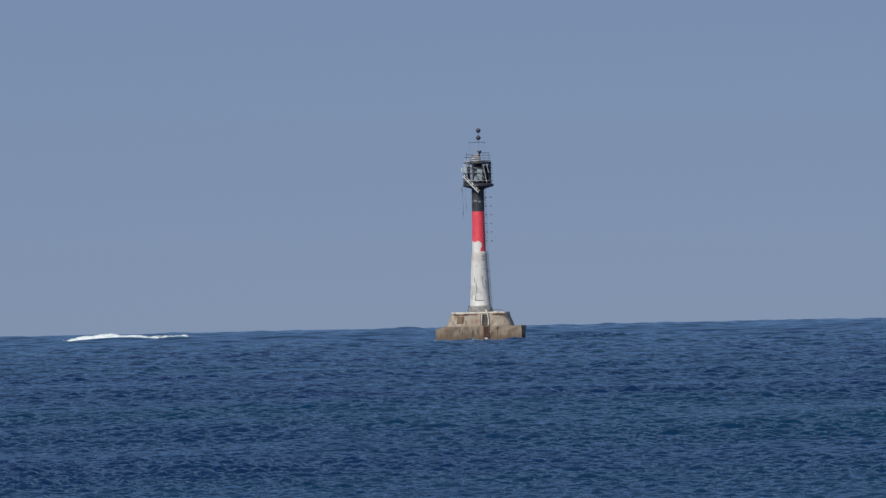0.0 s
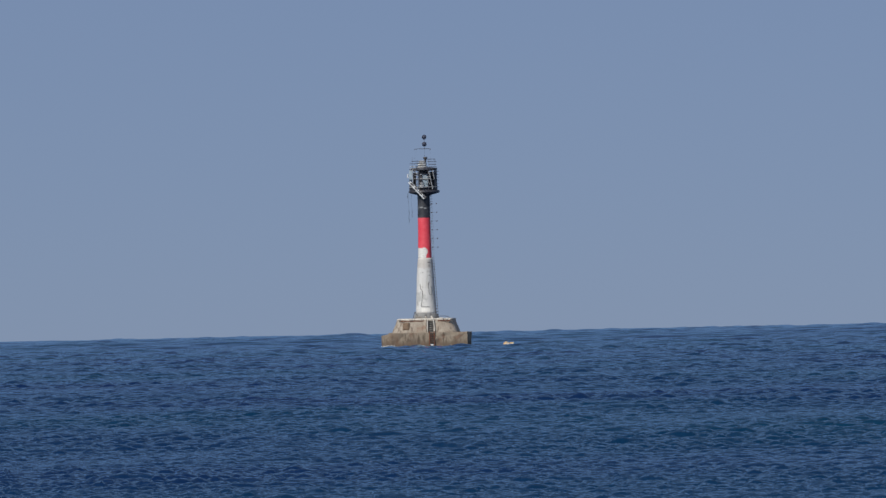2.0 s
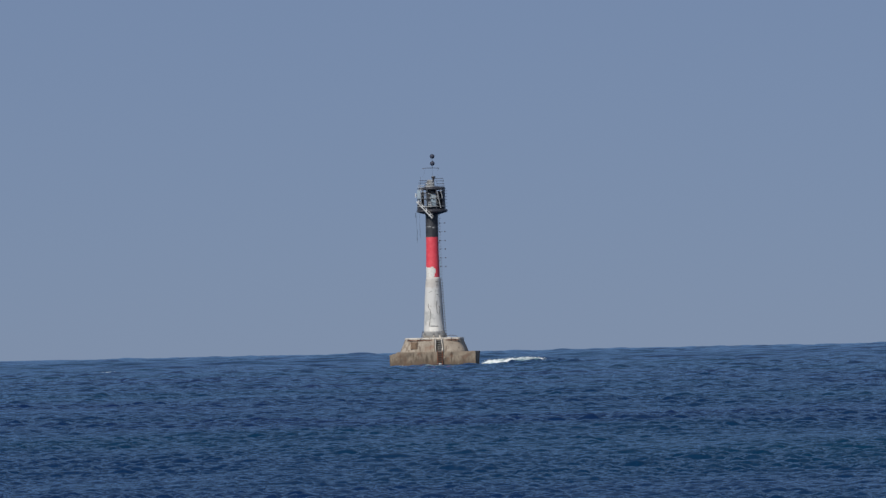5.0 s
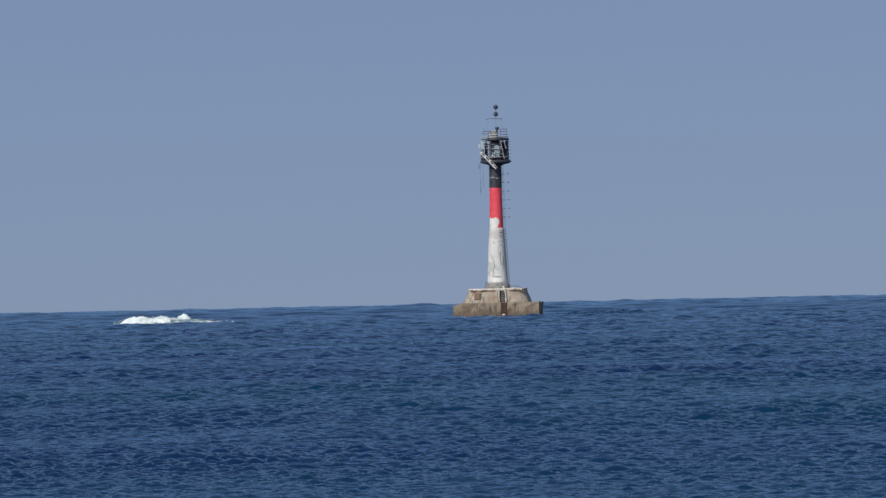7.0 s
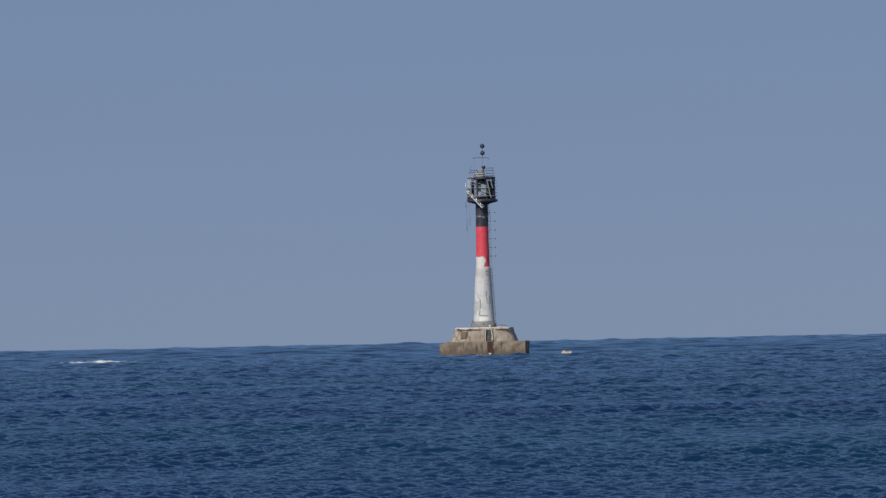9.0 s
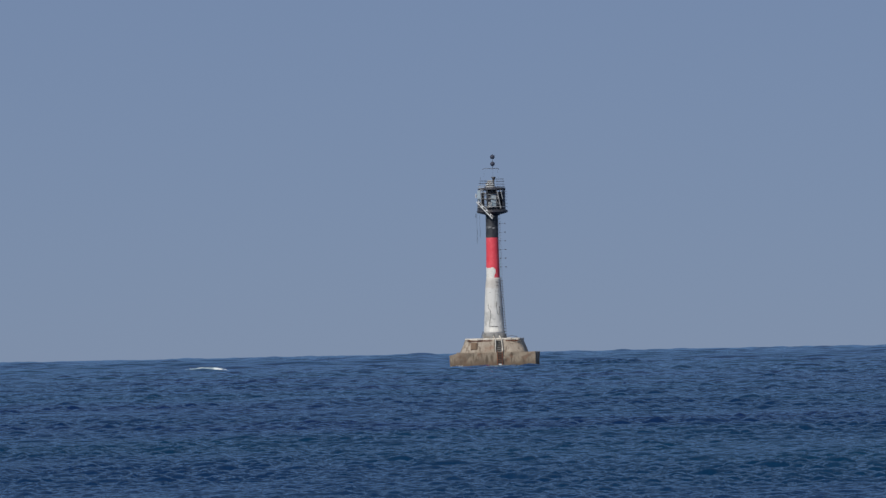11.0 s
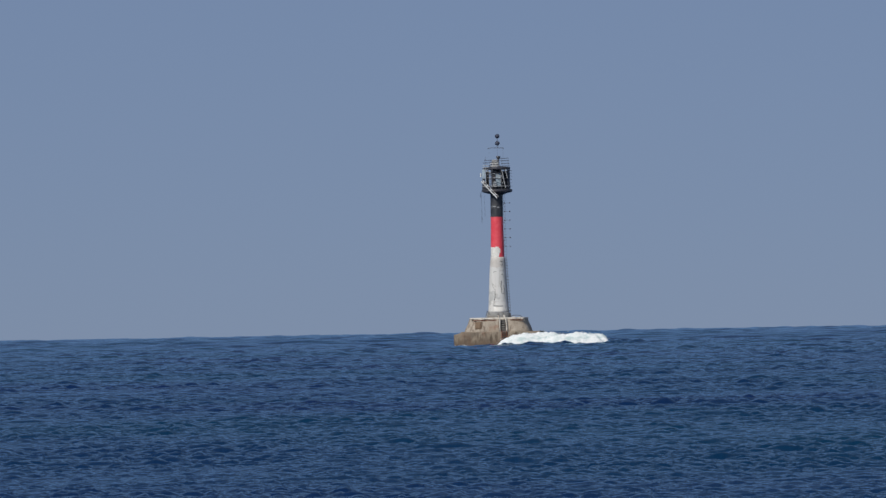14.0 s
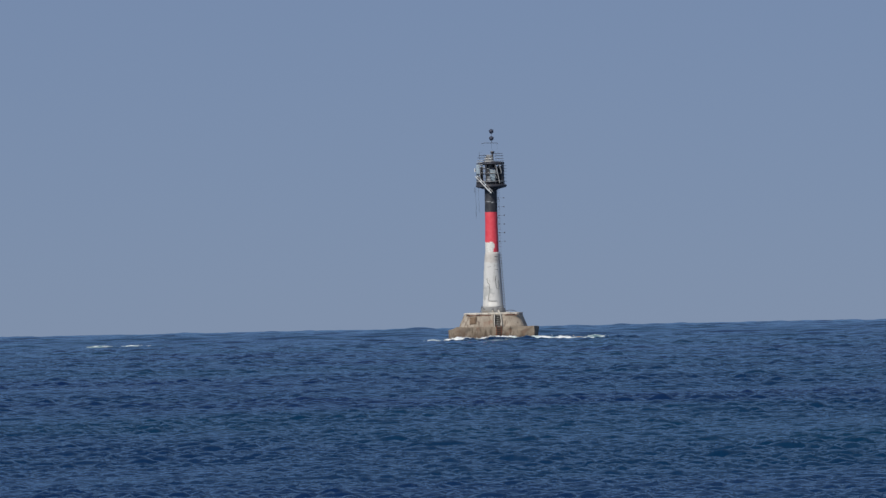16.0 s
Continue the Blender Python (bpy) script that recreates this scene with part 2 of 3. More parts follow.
def sea_height(x, y, r, cell, cross, seed):
    """Sum of wave trains, each only where the sheet is fine enough to hold it."""
    rng = np.random.default_rng(seed)
    x, y = x.astype(np.float32), y.astype(np.float32)
    z = np.zeros_like(x)
    patch = np.ones_like(x)
    for k in range(7):
        d = rng.uniform(-1.2, 1.2)
        q = 2 * np.pi / rng.uniform(5, 40)
        patch += 0.10 * np.sin(q * (x * np.sin(d) + y * np.cos(d) * 0.5) + rng.uniform(0, 6.3))
    fit = 4.6 * cell          # the shortest wave that the sheet holds well
    for k in range(450):
        along = 0.10 * (30.0 / 0.10) ** rng.uniform(0, 1)
        across = along * math.exp(rng.uniform(-0.4, 1.8)) * rng.choice([-1, 1])
        keep = np.clip((along / cell - 2.8) / 1.8, 0, 1) * np.clip((abs(across) / cross - 2.4) / 1.6, 0, 1)
        keep = keep * np.minimum(1.0, fit / along) ** 1.4 * np.minimum(1.0, 0.00225 * r / fit) ** 0.9 * np.interp(r, [80, 130, 300], [1.22, 1.05, 0.74])
        top = int(np.count_nonzero(keep > 0.01))
        if not top:
            continue
        amp = CHOP * along / (2 * np.pi)
        ph = (2 * np.pi / across) * x[:top] + (2 * np.pi / along) * y[:top] + np.float32(rng.uniform(0, 6.3))
        z[:top] += (keep[:top, None] * amp).astype(np.float32) * np.sin(ph + 0.4 * np.sin(ph)) * patch[:top]
    # long swell, low inshore and higher out at sea
    far = np.clip((r - 1100) / 900, 0, 1)[:, None]
    for lam, amp, d in ((34, 0.012, 0.15), (47, 0.014, -0.2), (23, 0.009, 0.5), (61, 0.012, 0.05), (29, 0.008, -0.5)):
        ph = 2 * np.pi / lam * (x * np.sin(d) + y * np.cos(d)) + rng.uniform(0, 6.3)
        z += amp * (1.0 + 10.0 * far) * np.sin(ph + 0.3 * np.sin(ph))
    for lam, amp, d in ((15, 0.11, 0.9), (21, 0.13, -0.8), (27, 0.15, 0.6), (11, 0.07, -1.0), (44, 0.16, -0.5), (33, 0.15, 0.8)):
        ph = 2 * np.pi / lam * (x * np.sin(d) + y * np.cos(d)) + rng.uniform(0, 6.3)
        z += 1.5 * amp * far * np.sin(ph + 0.3 * np.sin(ph))
    # short steep seas out in the open
    open_sea = np.clip((r - 650) / 600, 0, 1)[:, None]
    for k in range(16):
        lam, d = rng.uniform(8, 17), rng.uniform(-0.65, 0.65)
        ph = 2 * np.pi / lam * (x * np.sin(d) + y * np.cos(d)) + rng.uniform(0, 6.3)
        held = np.clip((lam / cell - 2.8) / 2.0, 0, 1)[:, None]
        z += 0.046 * lam / (2 * np.pi) * open_sea * held * np.sin(ph + 0.3 * np.sin(ph))
    return z


def make_sea(cols, seed):
    r, a, cell = sea_grid(cols)
    # the columns weave to and fro from row to row, so that no seams line up
    weave = (a[1] - a[0]) * (np.abs(np.arange(len(r)) % 26 - 13) / 13.0 - 0.5)
    b = a[None, :] + weave[:, None]
    x, y = r[:, None] * np.sin(b), r[:, None] * np.cos(b)
    z = sea_height(x, y, r, cell, r * (a[1] - a[0]), seed)
    co = np.stack([x, y, z], -1).reshape(-1, 3).astype(np.float32)
    m, n = x.shape
    i = (np.arange(m - 1)[:, None] * n + np.arange(n - 1)[None, :]).ravel()
    quads = np.stack([i, i + 1, i + n + 1, i + n], -1).astype(np.int32)
    me = bpy.data.meshes.new("sea")
    me.vertices.add(len(co))
    me.vertices.foreach_set("co", co.ravel())
    me.loops.add(quads.size)
    me.loops.foreach_set("vertex_index", quads.ravel())
    me.polygons.add(len(quads))
    me.polygons.foreach_set("loop_start", np.arange(0, quads.size, 4, dtype=np.int32))
    me.polygons.foreach_set("use_smooth", np.ones(len(quads), dtype=bool))
    me.update()
    me.materials.append(WATER)
    return tagged(new("sea", me), "choppy dark blue open sea with short wind waves", "sea", kind="structure")


sea = make_sea(234, 11)
bm = bmesh.new()
bmesh.ops.create_grid(bm, x_segments=40, y_segments=40, size=4900)
deep = tagged(new("water", mesh_of(bm, WATER, "water")), "calm outer blue sea water reaching the horizon", "sea", kind="structure")
deep.location = (0, 0, -0.8)


# ---- the beacon tower ----
def beacon_tower():
    tower = tagged(new("beacon_tower"), "black, red and white beacon tower on concrete sea base", "lighthouse")
    tower.location = (0, FAR, 0)

    # square tidal step, its sunny front corner worn round
    bm = bmesh.new()
    outline = [(-4.74, -4.0), (-4.40, -4.45), (-3.7, -4.62), (0.2, -4.72), (1.0, -4.70), (4.30, -4.60), (4.80, 4.4), (-4.6, 4.5)]
    fine = []
    for (x0, y0), (x1, y1) in zip(outline, outline[1:] + outline[:1]):
        n = max(1, round(math.hypot(x1 - x0, y1 - y0) / 0.28))
        fine += [(x0 + (x1 - x0) * k / n, y0 + (y1 - y0) * k / n) for k in range(n)]
    rows = []
    for z in (-2.5, -0.6, -0.1, 0.2, 0.5, 0.8, 1.1, 1.42, 1.53):
        row = []
        for x, y in fine:
            k = 1 + 0.020 * noise.fractal((x * 0.9, y * 0.9, z * 1.3), 1, 2, 4) - (0.006 if z > 1.5 else 0)
            top = z + (0.07 * noise.noise((x * 0.8, y * 0.8, 3)) - 0.05 if z > 1.4 else 0)
            if x < -4.0 and z > 1.0:
                top -= 0.26 * min(1.0, (-4.0 - x) / 0.3)
            row.append(bm.verts.new((x * k, y * k, top)))
        rows.append(row)
    for p, q in zip(rows, rows[1:]):
        for i in range(len(fine)):
            bm.faces.new((p[i], p[(i + 1) % len(fine)], q[(i + 1) % len(fine)], q[i]))
    bm.faces.new(rows[0])
    bm.faces.new(rows[-1])
    part("tidal_step", bm, STEP, tower, "weed-stained ochre concrete step, square")

    # sloping plinth, square with rounded corners, a stair notch in front
    skew = radians(4)

    def squared(r, z, ang):
        off = math.degrees((ang + math.pi / 2 + math.pi) % (2 * math.pi) - math.pi)
        c, q = abs(math.cos(ang + skew)), abs(math.sin(ang + skew))
        out = r / (c ** 6 + q ** 6) ** (1 / 6)
        return out - 0.55 if 2 < off < 13 and z > 1.2 else out

    def face_y(x, r):
        return -(r + x * math.sin(skew)) / math.cos(skew)
    bm = bmesh.new()
    turned(bm, levels([(3.60, 1.0), (3.50, 1.6), (3.00, 2.84)], 0.2), 120, 0.09, 3, squared)
    part("plinth", bm, PLINTH, tower, "sloping tan concrete plinth with rust stains")
    bm = bmesh.new()
    turned(bm, levels([(2.96, 2.80), (3.05, 2.84), (3.00, 2.97), (2.7, 2.99)], 0.08), 120, 0.12, 8, squared)
    part("coping", bm, PALE, tower, "broken pale coping round the plinth")
    stones = random.Random(4)
    x0 = -3.0
    while x0 < 2.8:
        w = stones.uniform(0.22, 0.62)
        if not -0.1 < x0 + w / 2 < 1.0 and stones.random() < 0.72:
            bm = bmesh.new()
            xc = x0 + w / 2
            turn = Matrix.Translation((xc, face_y(xc, 3.03), 2.88 + stones.uniform(-0.06, 0.05))) @ Matrix.Rotation(-skew, 4, "Z") @ Matrix.Rotation(stones.uniform(-0.14, 0.14), 4, "Y")
            box(bm, (-w / 2, -0.09, -stones.uniform(0.04, 0.15)), (w / 2, 0.14, stones.uniform(0.05, 0.14)), 0.03, turn)
            part("coping_stone", bm, PALE, tower)
        x0 += w + stones.uniform(0.0, 0.25)
    # ledge of rusted reinforcement under the coping
    for xa, xb in ((-2.75, -0.25), (1.2, 2.55)):
        bm = bmesh.new()
        n = 9
        pts = [Vector((xa + (xb - xa) * k / n, face_y(xa + (xb - xa) * k / n, 3.10), 2.70 + random.uniform(-0.03, 0.03))) for k in range(n + 1)]
        for p, q in zip(pts, pts[1:]):
            rod(bm, p, q, random.uniform(0.025, 0.05), 6)
        part("bare_rebar", bm, RUST, tower, "rusted bar laid bare under the coping")
    # brown slab set just proud of the plinth's sunny face
    bm = bmesh.new()
    turn = Matrix.Translation((-2.15, face_y(-2.15, 3.29), 2.2)) @ Matrix.Rotation(-skew, 4, "Z") @ Matrix.Rotation(radians(-20), 4, "X")
    box(bm, (-0.36, -0.06, -0.42), (0.36, 0.1, 0.36), 0.03, turn)
    part("brown_slab", bm, concrete_material("brown_patch", (0.17, 0.11, 0.075), (0.09, 0.06, 0.04), (0.2, 0.09, 0.05), (0.22, 0.15, 0.10)), tower, "brown rust-stained slab")
    # stair in the notch, and the iron ladder down the step
    for i in range(6):
        z = 1.55 + 0.235 * i
        # the notch's shade is put into the steps' dark colour; grey nosings mark edges
        tread = part("stair_step", box(bmesh.new(), (0.20, -3.62 + 0.12 * i, z - 0.25), (0.74, -2.5, z), 0.015), CRACK_SHADE, tower, "stair step with its shade put into a dark colour")
        part("nosing", box(bmesh.new(), (0.22, -3.66 + 0.12 * i, z - 0.05), (0.72, -3.56 + 0.12 * i, z + 0.012), 0.01), COLLAR, tread, "grey stair nosing")
    for x0, x1, lean in ((0.10, 0.22, 0.0), (0.74, 0.90, 0.10)):
        bm = bmesh.new()
        pts = [Vector((x0 + lean, -3.86, 1.30)), Vector((x0 + lean, -3.70, 1.9)), Vector((x0, -3.36, 2.86)), Vector((x0 - 0.2, -3.05, 3.20))]
        for p, q in zip(pts, pts[1:]):
            rod(bm, p + Vector((random.uniform(-0.03, 0.03), 0, 0)), q + Vector((random.uniform(-0.03, 0.03), 0, 0)), random.uniform(0.05, 0.08), 6)
        part("stair_kerb", bm, PALE, tower, "pale worn stair kerb")
    ladder = part("tidal_ladder", rod(rod(bmesh.new(), (0.30, -4.86, -0.6), (0.30, -4.80, 1.62), 0.04), (0.84, -4.86, -0.6), (0.84, -4.80, 1.62), 0.04), RUST, tower, "rusty iron ladder down to the water")
    for i in range(8):
        part("rung", rod(bmesh.new(), (0.30, -4.85, -0.3 + 0.25 * i), (0.84, -4.85, -0.3 + 0.25 * i), 0.03), RUST, ladder)
    # proud plate whose dark colour paints the shade of a recess behind the ladder
    bm = bmesh.new()
    box(bm, (0.26, -4.80, -0.4), (0.9, -4.70, 1.40), 0.02)
    part("recess_shade", bm, CRACK_SHADE, tower, "dark plate behind the ladder, a recess's shade put into its colour")
    part("marker_plate", box(bmesh.new(), (0.42, -4.92, 0.10), (0.72, -4.88, 0.24), 0.01), LIGHT, tower, "small white plate at the waterline")

    # foot of the shaft, white lower shaft, banded upper shaft
    bm = bmesh.new()
    turned(bm, levels([(1.26, 2.9), (1.26, 3.25), (1.20, 3.44), (1.12, 3.56)], 0.12), 48, 0.05, 2)
    part("collar", bm, COLLAR, tower, "grey mortar collar at the shaft's foot", True)
    bm = bmesh.new()
    turned(bm, levels([(1.09, 3.50), (0.99, 5.6), (0.90, 7.5), (0.80, 8.95), (0.735, 9.42)], 0.25), 48, 0.022, 5)
    part("lower_shaft", bm, RENDER, tower, "cracked and patched white rendered shaft", True)
    bm = bmesh.new()
    turned(bm, levels([(0.72, 9.25), (0.705, 10.5), (0.665, 12.5), (0.66, 16.5)], 0.25), 48, 0.006, 6)
    part("upper_shaft", bm, BANDS, tower, "red band worn off below a black band", True)

    def shaft_r(z):
        return float(np.interp(z, [3.5, 5.6, 7.5, 9.33, 10.5, 12.5], [1.09, 0.99, 0.90, 0.80, 0.705, 0.665]))

    def wander(points, width):
        """A crack that follows the shaft's skin through (sideways, height) points."""
        bm = bmesh.new()
        dense = []
        for (x0, z0), (x1, z1) in zip(points, points[1:]):
            n = max(2, round(math.hypot(x1 - x0, z1 - z0) / 0.07))
            dense += [(x0 + (x1 - x0) * k / n, z0 + (z1 - z0) * k / n) for k in range(n)]
        dense.append(points[-1])
        skin = []
        for i, (x, z) in enumerate(dense):
            x += random.uniform(-0.02, 0.02)
            skin.append(Vector((x, -math.sqrt(max(0.01, (shaft_r(z) + 0.012) ** 2 - x * x)), z)))
        for p, q in zip(skin, skin[1:]):
            rod(bm, p, q, width * random.uniform(0.6, 1.2), 5)
        return part("crack", bm, CRACK_SHADE, tower, "dark open crack in the render")
    wander([(-0.56, 6.6), (-0.56, 6.15), (-0.42, 6.05), (-0.33, 5.85), (-0.33, 5.3), (-0.50, 4.5), (-0.52, 4.22), (0.44, 4.20)], 0.026)
    wander([(0.36, 6.9), (0.30, 6.3), (0.40, 5.6), (0.52, 5.45)], 0.024)
    wander([(0.60, 6.4), (0.66, 5.9), (0.60, 5.5)], 0.022)
    wander([(0.26, 9.0), (0.42, 8.92), (0.58, 8.95)], 0.03)
    wander([(0.30, 8.55), (0.52, 8.6)], 0.024)
    wander([(0.34, 7.6), (0.58, 7.55)], 0.022)
    wander([(-0.2, 7.9), (-0.5, 7.8)], 0.014)

    # gallery: coned floor, flank screens, lantern, rails
    bm = bmesh.new()
    turned(bm, [(0.64, 16.05), (0.80, 16.14), (1.50, 16.32), (1.64, 16.40), (1.64, 16.58), (1.52, 16.64), (0.6, 16.66)], 28)
    floor = part("gallery_floor", bm, DARK, tower, "dark steel gallery floor with a coned underside")
    floor.location = (0.07, 0, 0)
    bm = bmesh.new()
    turned(bm, [(0.56, 16.6), (0.56, 17.0), (0.52, 17.1), (0.52, 18.6), (0.64, 18.72)], 24)
    part("lantern_core", bm, DARK, tower, "dark cylindrical lantern housing")
    bm = bmesh.new()
    turn = Matrix.Rotation(radians(14), 4, "Z")
    box(bm, (-0.26, -0.74, 16.95), (0.34, -0.66, 18.30), 0.03, turn)
    part("lantern_pane", bm, GLASSY, tower, "dull bluish lantern pane")
    bm = bmesh.new()
    turned(bm, [(0.10, 16.85), (0.24, 16.92), (0.14, 17.0), (0.24, 17.1), (0.14, 17.18), (0.24, 17.28), (0.14, 17.36), (0.20, 17.46), (0.05, 17.5)], 16)
    # the lens's white highlights are put into its pale colour
    lens = part("lens", bm, LIGHT, tower, "ribbed lens, its highlights put into a pale colour")
    lens.location = (-0.16, -0.74, 0)
    # flank screens: tall ones seaward of the posts, cut low beside the ladder
    # the four at the back are dark sheets added to block the sky behind
    for ang, w, z0, z1, r in ((-172, 0.55, 16.6, 18.5, 1.46), (-148, 0.70, 16.6, 17.5, 1.47), (-126, 0.5, 16.6, 17.05, 1.47), (-6, 0.62, 16.6, 18.75, 1.44),
                              (-28, 0.50, 16.6, 18.7, 1.46), (38, 0.6, 16.6, 18.6, 1.42), (90, 0.9, 16.6, 18.5, 1.42), (132, 0.5, 16.6, 18.5, 1.42), (64, 0.6, 16.6, 18.6, 1.42)):
        bm = bmesh.new()
        box(bm, (-w / 2, -r, z0), (w / 2, -r + 0.03, z1), 0.01, Matrix.Rotation(radians(ang + 90), 4, "Z"))
        part("screen", bm, DARK, tower)
    # bluish hatch plate on the weather side
    part("hatch_plate", box(bmesh.new(), (-1.50, -1.02, 17.75), (-1.18, -0.96, 18.72), 0.02), GLASSY, tower, "weathered bluish steel plate")
    posts = 9
    for i in range(posts):
        ang = 2 * math.pi * (i + 0.3) / posts
        c, s = math.cos(ang), math.sin(ang)
        part("post", rod(bmesh.new(), (1.50 * c, 1.50 * s, 16.6), (1.40 * c, 1.40 * s, 18.95), 0.04), DARK if i % 3 else GREY, tower)
    for z, r, th, mat in ((16.95, 1.53, 0.035, PALER), (17.75, 1.50, 0.026, GREY), (18.35, 1.47, 0.022, DARK)):
        part("rail", ring(bmesh.new(), r, z, th), mat, tower)
    bm = bmesh.new()
    turned(bm, [(0.3, 18.68), (1.30, 18.74), (1.42, 18.80), (1.40, 18.98), (1.1, 19.02), (0.62, 19.06), (0.3, 19.1)], 28)
    roof = part("roof", bm, DARK, tower, "dark lantern roof plate")
    roof.location = (0.10, 0, 0)
    bm = bmesh.new()
    turned(bm, [(0.62, 18.95), (0.60, 19.16), (0.36, 19.22), (0.54, 19.32), (0.36, 19.40), (0.52, 19.50), (0.32, 19.58), (0.40, 19.70), (0.2, 19.80)], 20)
    lamp = part("lamp", bm, PALER, tower, "ribbed pale grey lamp on the roof")
    lamp.location = (-0.10, 0, 0)
    # white ring painted in for the highlights on the lamp's ribs
    part("lamp_highlight", ring(bmesh.new(), 0.47, 19.37, 0.035, 20, x=-0.10), LIGHT, tower, "white ring that paints the highlights on the lamp")
    bm = bmesh.new()
    turned(bm, [(0.09, 18.9), (0.09, 19.78), (0.12, 19.88), (0.23, 20.08), (0.21, 20.16), (0.04, 20.18)], 12)
    cap = part("lamp_standard", bm, DARK, tower, "dark standard with a flared head")
    cap.location = (0.26, -0.1, 0)
    # level bars that stick out above the roof
    for z, x0, x1, y in ((19.92, 0.40, 1.32, -0.3), (19.66, 0.45, 1.40, -0.5), (19.36, 0.55, 1.42, -0.4), (19.10, 0.6, 1.45, -0.5),
                         (19.72, -1.22, -0.42, -0.3), (19.46, -1.36, -0.5, -0.5), (19.20, -1.30, -0.6, -0.4)):
        part("roof_bar", rod(bmesh.new(), (x0, y, z), (x1, y, z), 0.027, 6), DARK, tower)
    for x, z0, z1 in ((-1.12, 18.7, 20.15), (1.28, 18.9, 19.98), (-0.62, 18.95, 19.85), (0.62, 18.95, 19.95)):
        part("roof_post", rod(bmesh.new(), (x, -0.45, z0), (x, -0.45, z1), 0.012, 6), GREY, tower)
    for z in (18.72, 18.95, 19.15):
        part("frame_bar", rod(bmesh.new(), (-1.42, -0.75, z), (-0.78, -1.0, z + 0.04), 0.028, 6), PALER, tower)
    # struts, some bent out of line
    for p, q, r, mat in (((-0.98, -1.22, 18.52), (0.70, -1.36, 17.98), 0.036, PALER), ((0.62, -1.36, 18.62), (0.98, -1.16, 16.75), 0.05, PALER),
                         ((0.98, -1.1, 18.72), (1.20, -0.95, 17.80), 0.045, PALER), ((-1.10, -1.05, 18.9), (-1.10, -1.08, 16.95), 0.034, PALER),
                         ((-0.98, -1.22, 17.88), (0.70, -1.34, 17.82), 0.026, PALER), ((-0.98, -1.2, 18.2), (-0.50, -1.4, 18.15), 0.028, GREY),
                         ((-0.55, -1.38, 18.7), (-0.62, -1.40, 16.7), 0.026, GREY), ((0.35, -1.42, 17.95), (0.72, -1.32, 17.2), 0.03, PALER),
                         ((-0.84, -1.22, 18.75), (-0.80, -1.26, 16.7), 0.03, DARK), ((-1.32, -0.7, 18.75), (-1.38, -0.62, 16.7), 0.03, DARK),
                         ((-1.36, -0.66, 17.30), (-0.50, -1.38, 17.22), 0.022, DARK), ((-1.64, -0.5, 18.38), (-1.64, -0.5, 17.95), 0.06, LIGHT), ((-1.62, -0.5, 18.15), (-1.40, -0.6, 18.2), 0.03, GREY)):
        part("strut", rod(bmesh.new(), p, q, r), mat, tower)
    # short pegs along one flank
    for z in (16.95, 17.3, 17.65, 18.0, 18.3, 18.6):
        part("peg", rod(bmesh.new(), (1.40, -0.4, z), (1.70, -0.36, z), 0.018), DARK, tower)
    # fallen white ladder across the gallery
    a, b = Vector((-1.52, -1.80, 17.55)), Vector((0.14, -1.74, 15.76))
    side = Vector((0.73, 0, 0.68)).normalized() * 0.115
    broken = part("hanging_ladder", rod(bmesh.new(), a - side, b - side, 0.065), LIGHT, tower, "white ladder hanging aslant from the gallery")
    part("rail", rod(bmesh.new(), a + side * 0.9, b + side * 0.9, 0.028), LIGHT, broken)
    for i in range(8):
        p = a.lerp(b, (i + 0.5) / 8)
        q = a.lerp(b, (i + 0.72) / 8)
        bm = bmesh.new()
        rod(bm, p - side * 0.3, p + side, 0.05)
        rod(bm, q - side * 0.3, q + side, 0.03)
        part("rung", bm, DARK if i % 2 else LIGHT, broken)

    # topmark: thin mast, cross wire and two balls
    navy = metal_material("topmark_paint", (0.030, 0.036, 0.066), (0.05, 0.054, 0.080), 0.6, 0.0)
    mast = part("topmark_mast", rod(rod(bmesh.new(), (0.18, 0, 19.9), (0.18, 0, 21.0), 0.007), (0.18, 0, 21.0), (0.18, 0, 22.5), 0.02), DARK, tower, "thin dark topmark mast")
    for z in (21.54, 22.29):
        bm = bmesh.new()
        bmesh.ops.create_uvsphere(bm, u_segments=20, v_segments=12, radius=0.25, matrix=Matrix.Translation((0.18, 0, z)))
        part("topmark_ball", bm, navy, mast, "black topmark ball", True)
    bm = bmesh.new()
    for p, q in (((-0.90, 0, 20.98), (-0.6, 0, 21.06)), ((-0.6, 0, 21.06), (0.80, 0, 21.04)), ((0.80, 0, 21.04), (0.82, 0, 20.9))):
        rod(bm, p, q, 0.026)
    part("cross_wire", bm, DARK, mast)
    for x0, x1 in ((-0.62, -0.85), (0.74, 0.80)):
        part("stay_wire", rod(bmesh.new(), (x0, 0, 21.0), (x1, 0, 20.0), 0.0045, 5), GREY, mast)

    # caged ladder up the shaft
    climb = part("shaft_ladder", bmesh.new(), GREY, tower, "thin steel ladder with stand-off brackets")
    low, high = 2.9, 16.2
    path = [Vector((1.20, -0.25, low)), Vector((0.86, -0.25, 9.4)), Vector((0.80, -0.25, high))]
    for off in (-0.08, 0.12):
        bm = bmesh.new()
        for p, q, th in zip(path, path[1:], (0.016, 0.008)):
            rod(bm, p + Vector((off, 0, 0)), q + Vector((off * (1 if off < 0 else 0.5), 0, 0)), th, 6)
        part("stringer", bm, GREY, climb)

    def at_height(z):
        return float(np.interp(z, [low, 9.4, high], [1.20, 0.86, 0.80]))
    rung = mesh_of(rod(bmesh.new(), (-0.10, 0, 0), (0.16, 0, 0), 0.04, 6), GREY, "rung")
